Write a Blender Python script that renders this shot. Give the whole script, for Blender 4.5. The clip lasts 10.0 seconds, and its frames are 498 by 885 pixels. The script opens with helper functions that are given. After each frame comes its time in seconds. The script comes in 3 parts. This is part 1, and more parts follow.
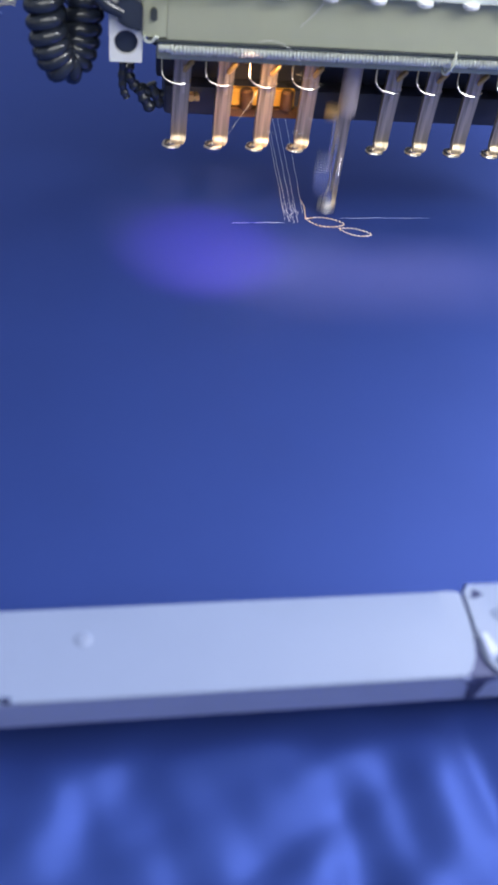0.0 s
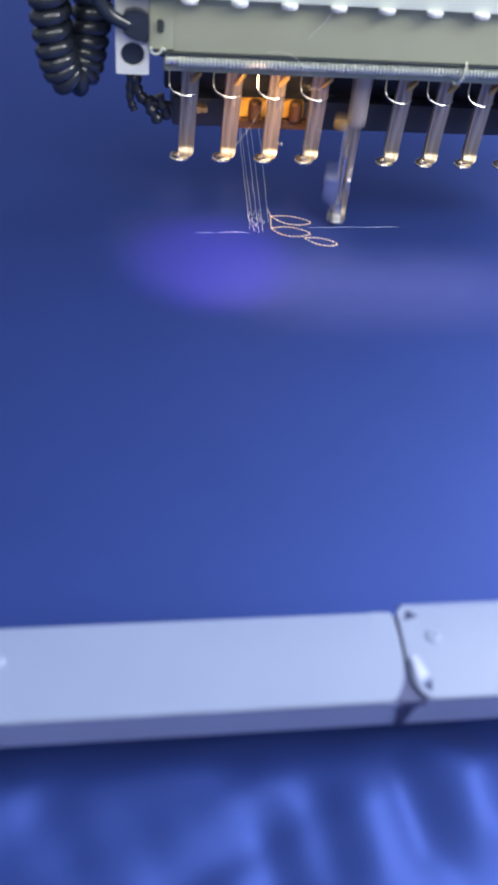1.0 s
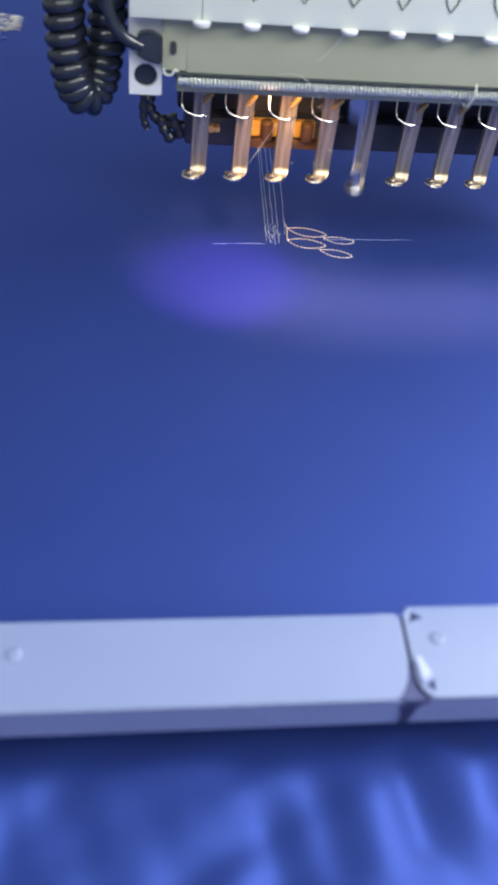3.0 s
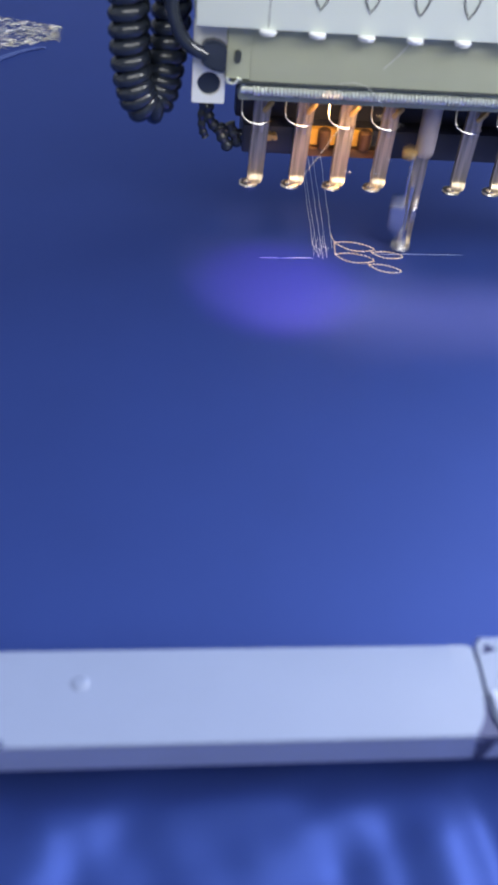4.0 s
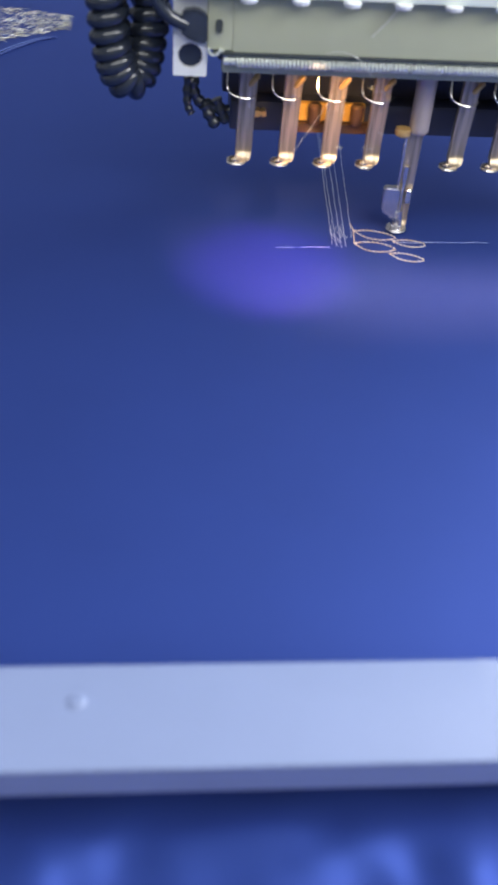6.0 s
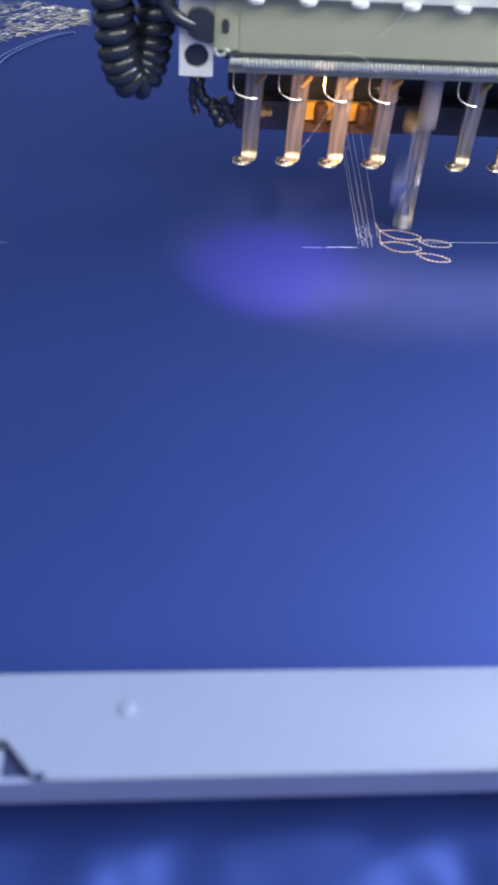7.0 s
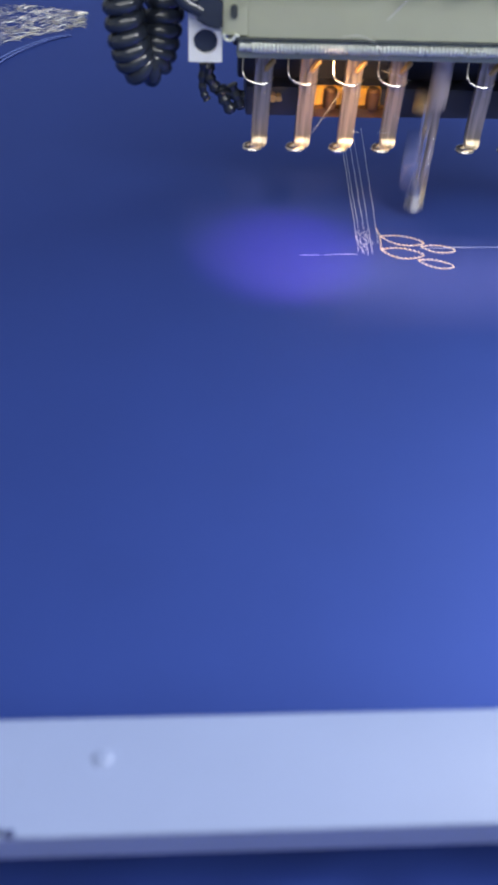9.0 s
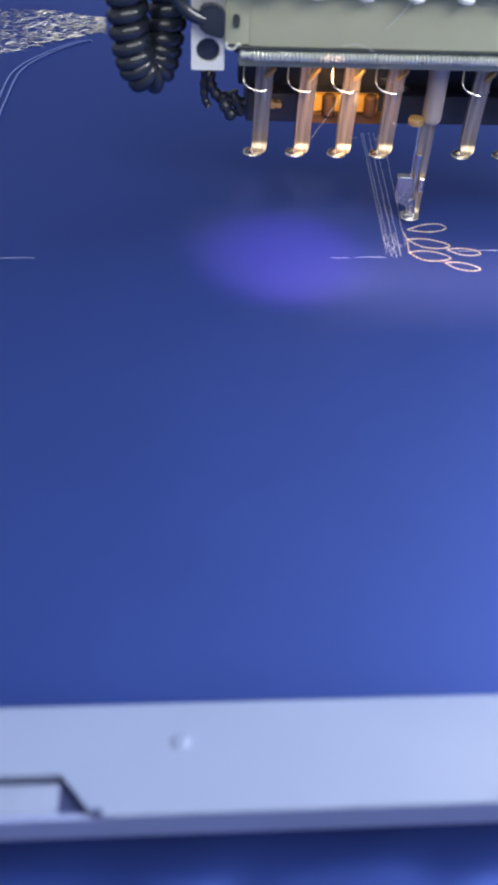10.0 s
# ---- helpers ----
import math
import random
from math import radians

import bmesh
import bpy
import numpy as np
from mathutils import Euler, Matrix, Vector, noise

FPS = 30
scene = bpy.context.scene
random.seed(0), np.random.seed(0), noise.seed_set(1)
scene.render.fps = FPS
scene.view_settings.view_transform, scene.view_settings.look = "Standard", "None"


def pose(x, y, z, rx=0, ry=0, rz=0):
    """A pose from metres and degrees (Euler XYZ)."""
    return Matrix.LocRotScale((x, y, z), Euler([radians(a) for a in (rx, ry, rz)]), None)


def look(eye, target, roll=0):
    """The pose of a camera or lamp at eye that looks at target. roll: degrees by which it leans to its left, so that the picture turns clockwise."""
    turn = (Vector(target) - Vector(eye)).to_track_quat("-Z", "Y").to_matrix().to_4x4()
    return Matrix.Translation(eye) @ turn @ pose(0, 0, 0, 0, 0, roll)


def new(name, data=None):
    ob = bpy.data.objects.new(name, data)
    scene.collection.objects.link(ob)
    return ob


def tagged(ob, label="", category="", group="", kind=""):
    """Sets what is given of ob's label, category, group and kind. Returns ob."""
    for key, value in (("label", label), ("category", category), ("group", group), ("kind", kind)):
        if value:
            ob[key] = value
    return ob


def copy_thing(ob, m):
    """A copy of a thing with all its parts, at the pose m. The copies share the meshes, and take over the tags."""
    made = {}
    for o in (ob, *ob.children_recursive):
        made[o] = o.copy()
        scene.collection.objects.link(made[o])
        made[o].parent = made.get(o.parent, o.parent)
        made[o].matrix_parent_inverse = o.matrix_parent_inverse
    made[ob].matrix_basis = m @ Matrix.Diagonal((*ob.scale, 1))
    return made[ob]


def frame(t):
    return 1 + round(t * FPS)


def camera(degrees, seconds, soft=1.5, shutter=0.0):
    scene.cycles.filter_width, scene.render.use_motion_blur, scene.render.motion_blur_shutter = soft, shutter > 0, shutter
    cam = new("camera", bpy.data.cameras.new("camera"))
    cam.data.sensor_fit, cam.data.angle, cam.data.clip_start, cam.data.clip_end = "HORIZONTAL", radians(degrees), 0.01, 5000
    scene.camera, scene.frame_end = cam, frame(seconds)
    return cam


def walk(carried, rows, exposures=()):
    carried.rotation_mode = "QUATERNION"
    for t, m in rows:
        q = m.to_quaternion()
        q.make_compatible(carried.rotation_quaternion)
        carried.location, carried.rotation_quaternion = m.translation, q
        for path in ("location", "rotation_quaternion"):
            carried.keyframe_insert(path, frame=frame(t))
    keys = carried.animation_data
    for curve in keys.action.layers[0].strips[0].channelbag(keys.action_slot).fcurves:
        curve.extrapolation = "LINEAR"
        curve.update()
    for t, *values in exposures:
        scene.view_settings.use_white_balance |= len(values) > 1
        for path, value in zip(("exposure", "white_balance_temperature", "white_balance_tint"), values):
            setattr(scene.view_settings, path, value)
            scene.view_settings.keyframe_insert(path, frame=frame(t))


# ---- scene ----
cam = camera(30.67, 10.0, soft=2.9, shutter=0.7)
cam.data.dof.use_dof, cam.data.dof.focus_distance, cam.data.dof.aperture_fstop = True, 0.32, 29.0
PATH = [
    (0, pose(-0.0681, -0.2456, 0.1370, 46.94, -5.40, -7.20)),
    (0.5, pose(-0.0674, -0.2457, 0.1372, 47.12, -5.05, -6.91)),
    (1, pose(-0.0655, -0.2425, 0.1363, 47.41, -4.74, -6.45)),
    (1.5, pose(-0.0612, -0.2402, 0.1363, 47.52, -4.71, -5.97)),
    (2, pose(-0.0616, -0.2397, 0.1356, 47.45, -4.82, -5.75)),
    (2.2, pose(-0.0593, -0.2413, 0.1337, 47.64, -4.88, -5.48)),
    (3.3, pose(-0.0670, -0.2432, 0.1399, 48.01, -4.71, -4.93)),
    (3.5, pose(-0.0702, -0.2429, 0.1377, 47.77, -4.93, -4.58)),
    (4, pose(-0.0749, -0.2410, 0.1378, 48.31, -4.49, -4.17)),
    (4.5, pose(-0.0677, -0.2411, 0.1342, 48.69, -4.13, -3.98)),
    (5, pose(-0.0633, -0.2396, 0.1300, 48.52, -3.74, -3.73)),
    (5.5, pose(-0.0637, -0.2400, 0.1282, 48.64, -3.31, -3.58)),
    (6, pose(-0.0645, -0.2373, 0.1301, 48.19, -3.27, -3.26)),
    (6.2, pose(-0.0660, -0.2332, 0.1335, 47.35, -3.39, -3.03)),
    (7.3, pose(-0.0648, -0.2381, 0.1313, 47.94, -3.21, -3.23)),
    (7.5, pose(-0.0627, -0.2415, 0.1309, 48.24, -2.69, -3.23)),
    (8, pose(-0.0621, -0.2432, 0.1303, 48.07, -2.63, -3.21)),
    (8.5, pose(-0.0619, -0.2395, 0.1311, 47.37, -2.59, -2.96)),
    (9, pose(-0.0649, -0.2386, 0.1307, 47.34, -2.18, -2.77)),
    (9.5, pose(-0.0683, -0.2427, 0.1360, 47.33, -2.36, -3.26)),
    (10, pose(-0.0681, -0.2424, 0.1340, 47.37, -2.46, -3.29)),
]
walk(cam, PATH, exposures=[(0, 0.05), (10, 0.05)])

# ---- light: a closed workshop with unseen room lamps, added fills, and the small lamp under the machine head ----
world = bpy.data.worlds.new("workshop_air")
scene.world = world
world.use_nodes = True
world.node_tree.nodes["Background"].inputs["Color"].default_value = (0.75, 0.85, 1.0, 1)
world.node_tree.nodes["Background"].inputs["Strength"].default_value = 0.35


def area_lamp(name, place, target, w, h, watts, colour, spread=180):
    data = bpy.data.lights.new(name, "AREA")
    data.shape, data.size, data.size_y = "RECTANGLE", w, h
    data.energy, data.color, data.spread = watts, colour, radians(spread)
    ob = new(name, data)
    ob.matrix_world = look(place, target)
    return ob


def spot_lamp(name, place, target, watts, colour, cone, blend, radius):
    data = bpy.data.lights.new(name, "SPOT")
    data.energy, data.color, data.spot_size, data.spot_blend, data.shadow_soft_size = watts, colour, radians(cone), blend, radius
    ob = new(name, data)
    ob.matrix_world = look(place, target)
    return ob


# Unseen key from behind right, placed to gloss the cloth's right side.
area_lamp("unseen_room_lamp", (0.95, 0.42, 1.25), (0.05, -0.1, 0.0), 1.0, 0.5, 19, (0.93, 0.97, 1.0))
# Added near lamp with no fitting: makes the cloth grow darker leftwards.
area_lamp("right_fill_lamp", (0.26, -0.17, 0.34), (0.02, -0.13, 0.0), 0.4, 0.16, 2.3, (0.93, 0.95, 1.0))
# Added frontal fill, out of view, that lifts the head's panel and plate.
area_lamp("unseen_room_lamp", (-0.20, -1.45, 1.60), (0.0, 0.0, 0.1), 2.6, 1.2, 28, (1.0, 1.0, 0.97))
# the lamp under the head: a bright beam in front of the feet and its spill over them
spot_lamp("head_lamp", (-0.0293, -0.0155, 0.058), (-0.0385, -0.0190, 0.0), 0.18, (0.84, 0.26, 0.98), 54, 0.9, 0.0016)
spot_lamp("head_lamp_spill", (-0.0293, -0.0153, 0.058), (-0.0315, -0.0085, 0.0), 0.080, (1.0, 0.58, 0.38), 70, 0.4, 0.0012)
# Added amber fill without a fitting, to warm the brass and feet.
area_lamp("amber_fill_lamp", (-0.0235, -0.0100, 0.0460), (-0.0235, 0.0090, 0.0300), 0.020, 0.002, 0.0042, (1.0, 0.58, 0.22), 80)
# Added lamp: lays a pale band on the cloth in place of a reflection.
area_lamp("cloth_band_lamp", (0.012, -0.0150, 0.058), (0.012, -0.0300, 0.0), 0.070, 0.004, 0.010, (1.0, 0.56, 0.36), 46)


# ---- materials ----
def material(name, colour, rough=0.5, metal=0.0, scale=300.0, vary=0.12, bump=0.1, fine=2500.0, spec=0.5, sheen=0.0, coat=0.0, island=None):
    m = bpy.data.materials.new(name)
    m.use_nodes = True
    nt = m.node_tree
    b = nt.nodes["Principled BSDF"]
    link = nt.links.new
    co = nt.nodes.new("ShaderNodeTexCoord")
    n1 = nt.nodes.new("ShaderNodeTexNoise")
    n1.inputs["Scale"].default_value, n1.inputs["Detail"].default_value = scale, 4
    link(co.outputs["Object"], n1.inputs["Vector"])
    ramp = nt.nodes.new("ShaderNodeMapRange")
    ramp.inputs["To Min"].default_value, ramp.inputs["To Max"].default_value = 1 - vary, 1 + vary
    link(n1.outputs["Fac"], ramp.inputs["Value"])
    mul = nt.nodes.new("ShaderNodeVectorMath")
    mul.operation = "SCALE"
    if island:
        geo = nt.nodes.new("ShaderNodeNewGeometry")
        mix = nt.nodes.new("ShaderNodeMix")
        mix.data_type = "RGBA"
        mix.inputs["A"].default_value, mix.inputs["B"].default_value = (*colour, 1), (*island, 1)
        link(geo.outputs["Random Per Island"], mix.inputs["Factor"])
        link(mix.outputs["Result"], mul.inputs[0])
    else:
        mul.inputs[0].default_value = colour
    link(ramp.outputs["Result"], mul.inputs["Scale"])
    link(mul.outputs["Vector"], b.inputs["Base Color"])
    n2 = nt.nodes.new("ShaderNodeTexNoise")
    n2.inputs["Scale"].default_value, n2.inputs["Detail"].default_value = fine, 3
    link(co.outputs["Object"], n2.inputs["Vector"])
    r2 = nt.nodes.new("ShaderNodeMapRange")
    r2.inputs["To Min"].default_value, r2.inputs["To Max"].default_value = rough * 0.8, min(1, rough * 1.2)
    link(n2.outputs["Fac"], r2.inputs["Value"])
    link(r2.outputs["Result"], b.inputs["Roughness"])
    if bump:
        bp = nt.nodes.new("ShaderNodeBump")
        bp.inputs["Strength"].default_value, bp.inputs["Distance"].default_value = bump, 0.0002
        link(n2.outputs["Fac"], bp.inputs["Height"])
        link(bp.outputs["Normal"], b.inputs["Normal"])
    b.inputs["Metallic"].default_value = metal
    b.inputs["Specular IOR Level"].default_value = spec
    b.inputs["Sheen Weight"].default_value = sheen
    b.inputs["Coat Weight"].default_value = coat
    return m


def fabric_material():
    m = material("blue_satin", (0.0262, 0.0528, 0.242), 0.52, 0.34, 40, 0.08, 0.0, 3000, spec=0.45, sheen=0.05)
    nt = m.node_tree
    b, link = nt.nodes["Principled BSDF"], nt.links.new
    b.inputs["Specular Tint"].default_value = (0.35, 0.45, 1.0, 1)
    b.inputs["Sheen Tint"].default_value = (0.6, 0.65, 1.0, 1)
    co = nt.nodes.new("ShaderNodeTexCoord")
    n = nt.nodes.new("ShaderNodeTexNoise")
    n.inputs["Scale"].default_value, n.inputs["Detail"].default_value = 1800, 2
    link(co.outputs["Object"], n.inputs["Vector"])
    bp = nt.nodes.new("ShaderNodeBump")
    bp.inputs["Strength"].default_value, bp.inputs["Distance"].default_value = 0.2, 0.0001
    link(n.outputs["Fac"], bp.inputs["Height"])
    link(bp.outputs["Normal"], b.inputs["Normal"])
    return m


def streaked_steel():
    """Foot steel with dark and bright lines painted along its length in place of mirrored surroundings."""
    m = material("polished_foot_steel", (0.60, 0.49, 0.36), 0.30, 0.8, 200, 0.08, 0.0, 120)
    nt = m.node_tree
    for node in nt.nodes:
        if node.bl_idname == "ShaderNodeMapRange" and node.inputs["To Max"].default_value > 1:
            node.inputs["From Min"].default_value, node.inputs["From Max"].default_value = 0.35, 0.65
            node.inputs["To Min"].default_value, node.inputs["To Max"].default_value = 0.62, 1.18
        if node.bl_idname == "ShaderNodeTexNoise" and node.inputs["Scale"].default_value == 200:
            node.inputs["Scale"].default_value = 1
            stretch = nt.nodes.new("ShaderNodeMapping")
            stretch.inputs["Scale"].default_value = (900, 500, 45)
            co = next(k for k in nt.nodes if k.bl_idname == "ShaderNodeTexCoord")
            nt.links.new(co.outputs["Object"], stretch.inputs["Vector"])
            nt.links.new(stretch.outputs["Vector"], node.inputs["Vector"])
    return m


FABRIC = fabric_material()
RAIL = material("pale_blue_rail_paint", (0.208, 0.260, 0.438), 0.45, 0, 60, 0.05, 0.06, 1500)
# One dark colour: painted shade of notch, dents and gap; also the peg.
RAIL_INNER = material("rail_shade_and_peg", (0.030, 0.040, 0.12), 0.65, 0, 200, 0.2, 0.1, spec=0.2)
# Separate tone for the rail's front, in place of how light falls there.
RAIL_BASE = material("lilac_grey_face_tone", (0.25, 0.31, 0.58), 0.5, 0.1, 60, 0.08, 0.06, 1500)
WHITE_BLOCK = material("white_plastic", (0.78, 0.80, 0.82), 0.4, 0, 200, 0.06, 0.05)
LATCH = material("pale_blue_latch_plastic", (0.40, 0.46, 0.74), 0.4, 0, 200, 0.06, 0.05)
PANEL = material("greenish_white_panel", (0.80, 0.86, 0.78), 0.45, 0, 40, 0.05, 0.05)
PLATE = material("brushed_steel_plate", (0.52, 0.54, 0.37), 0.40, 0.15, 45, 0.16, 0.1, 900)
TOE = material("bright_toe_steel", (0.82, 0.77, 0.70), 0.16, 0.95, 200, 0.08, 0.0, 120)
SPRING = material("spring_steel", (0.76, 0.80, 0.70), 0.28, 0.35, 200, 0.1, 0.0, 120)
CHROME = streaked_steel()
BAR_STEEL = material("satin_bar_steel", (0.56, 0.47, 0.42), 0.38, 0.25, 200, 0.15, 0.0, 120)
DARK_STEEL = material("dark_polished_steel", (0.58, 0.58, 0.60), 0.25, 0.95, 200, 0.12, 0.0, 120)
BRASS = material("amber_brass", (0.90, 0.50, 0.09), 0.4, 0.35, 160, 0.5, 0.1)
CLAMP = material("dull_clamp_brass", (0.72, 0.47, 0.19), 0.35, 0.5, 300, 0.25, 0.1)
CLIP = material("grey_blue_clip_metal", (0.20, 0.245, 0.41), 0.5, 0.1, 150, 0.25, 0.08)
BLACK = material("black_rubber", (0.026, 0.033, 0.048), 0.13, 0, 300, 0.2, 0.06, spec=0.8)
BLACK_MATT = material("black_machine_paint", (0.036, 0.042, 0.078), 0.45, 0, 200, 0.2, 0.1)
# For the printed arrows, and for shade drawn under the strip and in slots.
INK = material("dark_print_and_shade", (0.05, 0.06, 0.06), 0.6, 0, 300, 0.1, 0.0)
GOLD_WORN = material("tarnished_gold_thread", (0.40, 0.34, 0.20), 0.35, 0.5, 800, 0.2, 0.1, island=(0.86, 0.86, 0.84))
DIM_THREAD = material("dull_silver_blue_thread", (0.07, 0.11, 0.34), 0.5, 0.2, 800, 0.2, 0.1)
JOINT = material("slate_blue_plastic", (0.050, 0.062, 0.17), 0.6, 0, 300, 0.15, 0.05)
GOLD = material("gold_metallic_thread", (0.80, 0.60, 0.36), 0.35, 0.4, 800, 0.15, 0.1, island=(0.95, 0.88, 0.85))
SILVER = material("silver_thread", (0.80, 0.88, 1.0), 0.28, 0.2, 800, 0.15, 0.1, island=(0.34, 0.42, 0.80))
PALE_THREAD = material("pale_blue_thread", (0.50, 0.56, 0.86), 0.45, 0.1, 800, 0.2, 0.1)
BROWN = material("brown_fixing", (0.10, 0.052, 0.028), 0.4, 0.3, 300, 0.3, 0.1)
WHITE_THREAD = material("white_thread", (0.75, 0.75, 0.70), 0.5, 0, 800, 0.1, 0.05)
WALL = material("workshop_wall_paint", (0.74, 0.76, 0.80), 0.8, 0, 3, 0.08, 0.05, 80)
FLOOR = material("workshop_floor_paint", (0.22, 0.23, 0.25), 0.6, 0, 3, 0.12, 0.05, 80)


# ---- mesh helpers ----
def link_bm(name, bm, mat, parent=None, label="", smooth=True):
    me = bpy.data.meshes.new(name)
    bm.normal_update()
    bm.to_mesh(me)
    bm.free()
    me.materials.append(mat)
    if smooth:
        for f in me.polygons:
            f.use_smooth = True
        me.set_sharp_from_angle(angle=radians(38))
    ob = new(name, me)
    if parent:
        ob.parent = parent
    if label:
        ob["label"] = label
    return ob


def part(name, bm, mat, parent, label=""):
    return link_bm(name, bm, mat, parent, label)


def thing(name, label, category, group="", kind="", place=(0, 0, 0)):
    ob = new(name)
    ob.location = place
    ob.empty_display_size = 0.01
    return tagged(ob, label, category, group, kind)


def box(bm, x0, x1, y0, y1, z0, z1, bevel=0.0, seg=2):
    c = Matrix.LocRotScale(((x0 + x1) / 2, (y0 + y1) / 2, (z0 + z1) / 2), None, (x1 - x0, y1 - y0, z1 - z0))
    made = bmesh.ops.create_cube(bm, size=1, matrix=c)
    if bevel:
        edges = list({e for v in made["verts"] for e in v.link_edges})
        bmesh.ops.bevel(bm, geom=edges, offset=bevel, segments=seg, profile=0.6, affect="EDGES")
    return bm


def boxed(*a, **k):
    return box(bmesh.new(), *a, **k)


def prism(bm, outline, y0, y1, axis="y"):
    """An outline of (a, b) pairs pushed from y0 to y1 along an axis."""
    def at(a, b, c):
        return (a, c, b) if axis == "y" else ((c, a, b) if axis == "x" else (a, b, c))
    lo = [bm.verts.new(at(a, b, y0)) for a, b in outline]
    hi = [bm.verts.new(at(a, b, y1)) for a, b in outline]
    n = len(outline)
    bm.faces.new(lo[::-1])
    bm.faces.new(hi)
    for i in range(n):
        bm.faces.new((lo[i], lo[(i + 1) % n], hi[(i + 1) % n], hi[i]))
    bmesh.ops.recalc_face_normals(bm, faces=bm.faces[:])
    return bm


def tube(bm, pts, radius, sides=8, cap=True):
    """A round tube along points; the radius may be a list."""
    pts = [Vector(p) for p in pts]
    rings, up = [], Vector((0.123, 0.21, 0.97)).normalized()
    for i, p in enumerate(pts):
        d = (pts[min(i + 1, len(pts) - 1)] - pts[max(i - 1, 0)]).normalized()
        a = up - d * up.dot(d)
        a = a.normalized() if a.length > 1e-4 else d.orthogonal().normalized()
        up = a
        b = d.cross(a)
        r = radius[i] if isinstance(radius, (list, tuple)) else radius
        rings.append([bm.verts.new(p + (a * math.cos(k * math.tau / sides) + b * math.sin(k * math.tau / sides)) * r) for k in range(sides)])
    for q, s in zip(rings, rings[1:]):
        for k in range(sides):
            bm.faces.new((q[k], q[(k + 1) % sides], s[(k + 1) % sides], s[k]))
    if cap:
        bm.faces.new(rings[0][::-1])
        bm.faces.new(rings[-1])
    return bm


def lathe(bm, profile, centre, axis="z", sides=20):
    """A turned solid from (radius, along) pairs."""
    rings = []
    for r, h in profile:
        ring = []
        for k in range(sides):
            c, s = r * math.cos(k * math.tau / sides), r * math.sin(k * math.tau / sides)
            q = {"z": (c, s, h), "y": (c, h, -s), "x": (h, c, s)}[axis]
            ring.append(bm.verts.new(Vector(centre) + Vector(q)))
        rings.append(ring)
    for q, s in zip(rings, rings[1:]):
        for k in range(sides):
            bm.faces.new((q[k], q[(k + 1) % sides], s[(k + 1) % sides], s[k]))
    bm.faces.new(rings[0][::-1])
    bm.faces.new(rings[-1])
    return bm


def smooth_path(pts, n=8):
    """A rounded line through control points."""
    pts = [Vector(p) for p in pts]
    out = []
    for i in range(len(pts) - 1):
        p0, p1, p2, p3 = pts[max(i - 1, 0)], pts[i], pts[i + 1], pts[min(i + 2, len(pts) - 1)]
        for k in range(n):
            t = k / n
            out.append(0.5 * ((2 * p1) + (p2 - p0) * t + (2 * p0 - 5 * p1 + 4 * p2 - p3) * t * t + (3 * p1 - p0 - 3 * p2 + p3) * t ** 3))
    out.append(pts[-1])
    return out



# ---- the room ----
def room():
    for name, b, mat in (
        ("floor", (-2.6, 2.6, -2.6, 2.6, -0.95, -0.85), FLOOR), ("ceiling", (-2.6, 2.6, -2.6, 2.6, 1.95, 2.05), WALL),
        ("wall_north", (-2.6, 2.6, 2.5, 2.6, -0.85, 1.95), WALL), ("wall_south", (-2.6, 2.6, -2.6, -2.5, -0.85, 1.95), WALL),
        ("wall_east", (2.5, 2.6, -2.5, 2.5, -0.85, 1.95), WALL), ("wall_west", (-2.6, -2.5, -2.5, 2.5, -0.85, 1.95), WALL),
    ):
        tagged(link_bm(name, boxed(*b), mat, smooth=False), "plain painted workshop " + name.split("_")[0], name.split("_")[0], kind="structure")


# ---- the cloth ----
RAIL_BACK, RAIL_FRONT, RAIL_TOP, RAIL_LIP = -0.1529, -0.1701, 0.0121, 0.0061


# folds in front of the rail: from x, y to x, y, width and height (mm)
FOLDS = [(-45, -171, -34, -181, 5.0, 1.7), (-33, -183, -48, -193, 2.8, -2.7), (-30.4, -179.5, -31, -187, 2.4, -1.1), (-13, -175, -15, -187, 4.5, 1.3),
         (-8.6, -173, -7.6, -187, 2.8, -2.6), (-4, -169, 5, -184, 4.2, 3.3), (8, -170, 13, -177, 3.6, -1.8), (-22, -180, -21, -191, 2.8, -1.5), (-26, -184, -28, -197, 3, 1.2),
         (-74.4, -177, -68.5, -193, 2.6, -1.2), (-61, -178, -61, -189, 4, 1.1), (-78, -177, -78, -191, 3, 1.1), (-86, -176, -85, -191, 2.8, -1.3),
         (-96, -174, -98, -191, 4, 1.3), (16, -174, 20, -191, 3, -1.8), (28, -174, 30, -191, 4, 1.5)]
MM = 0.001


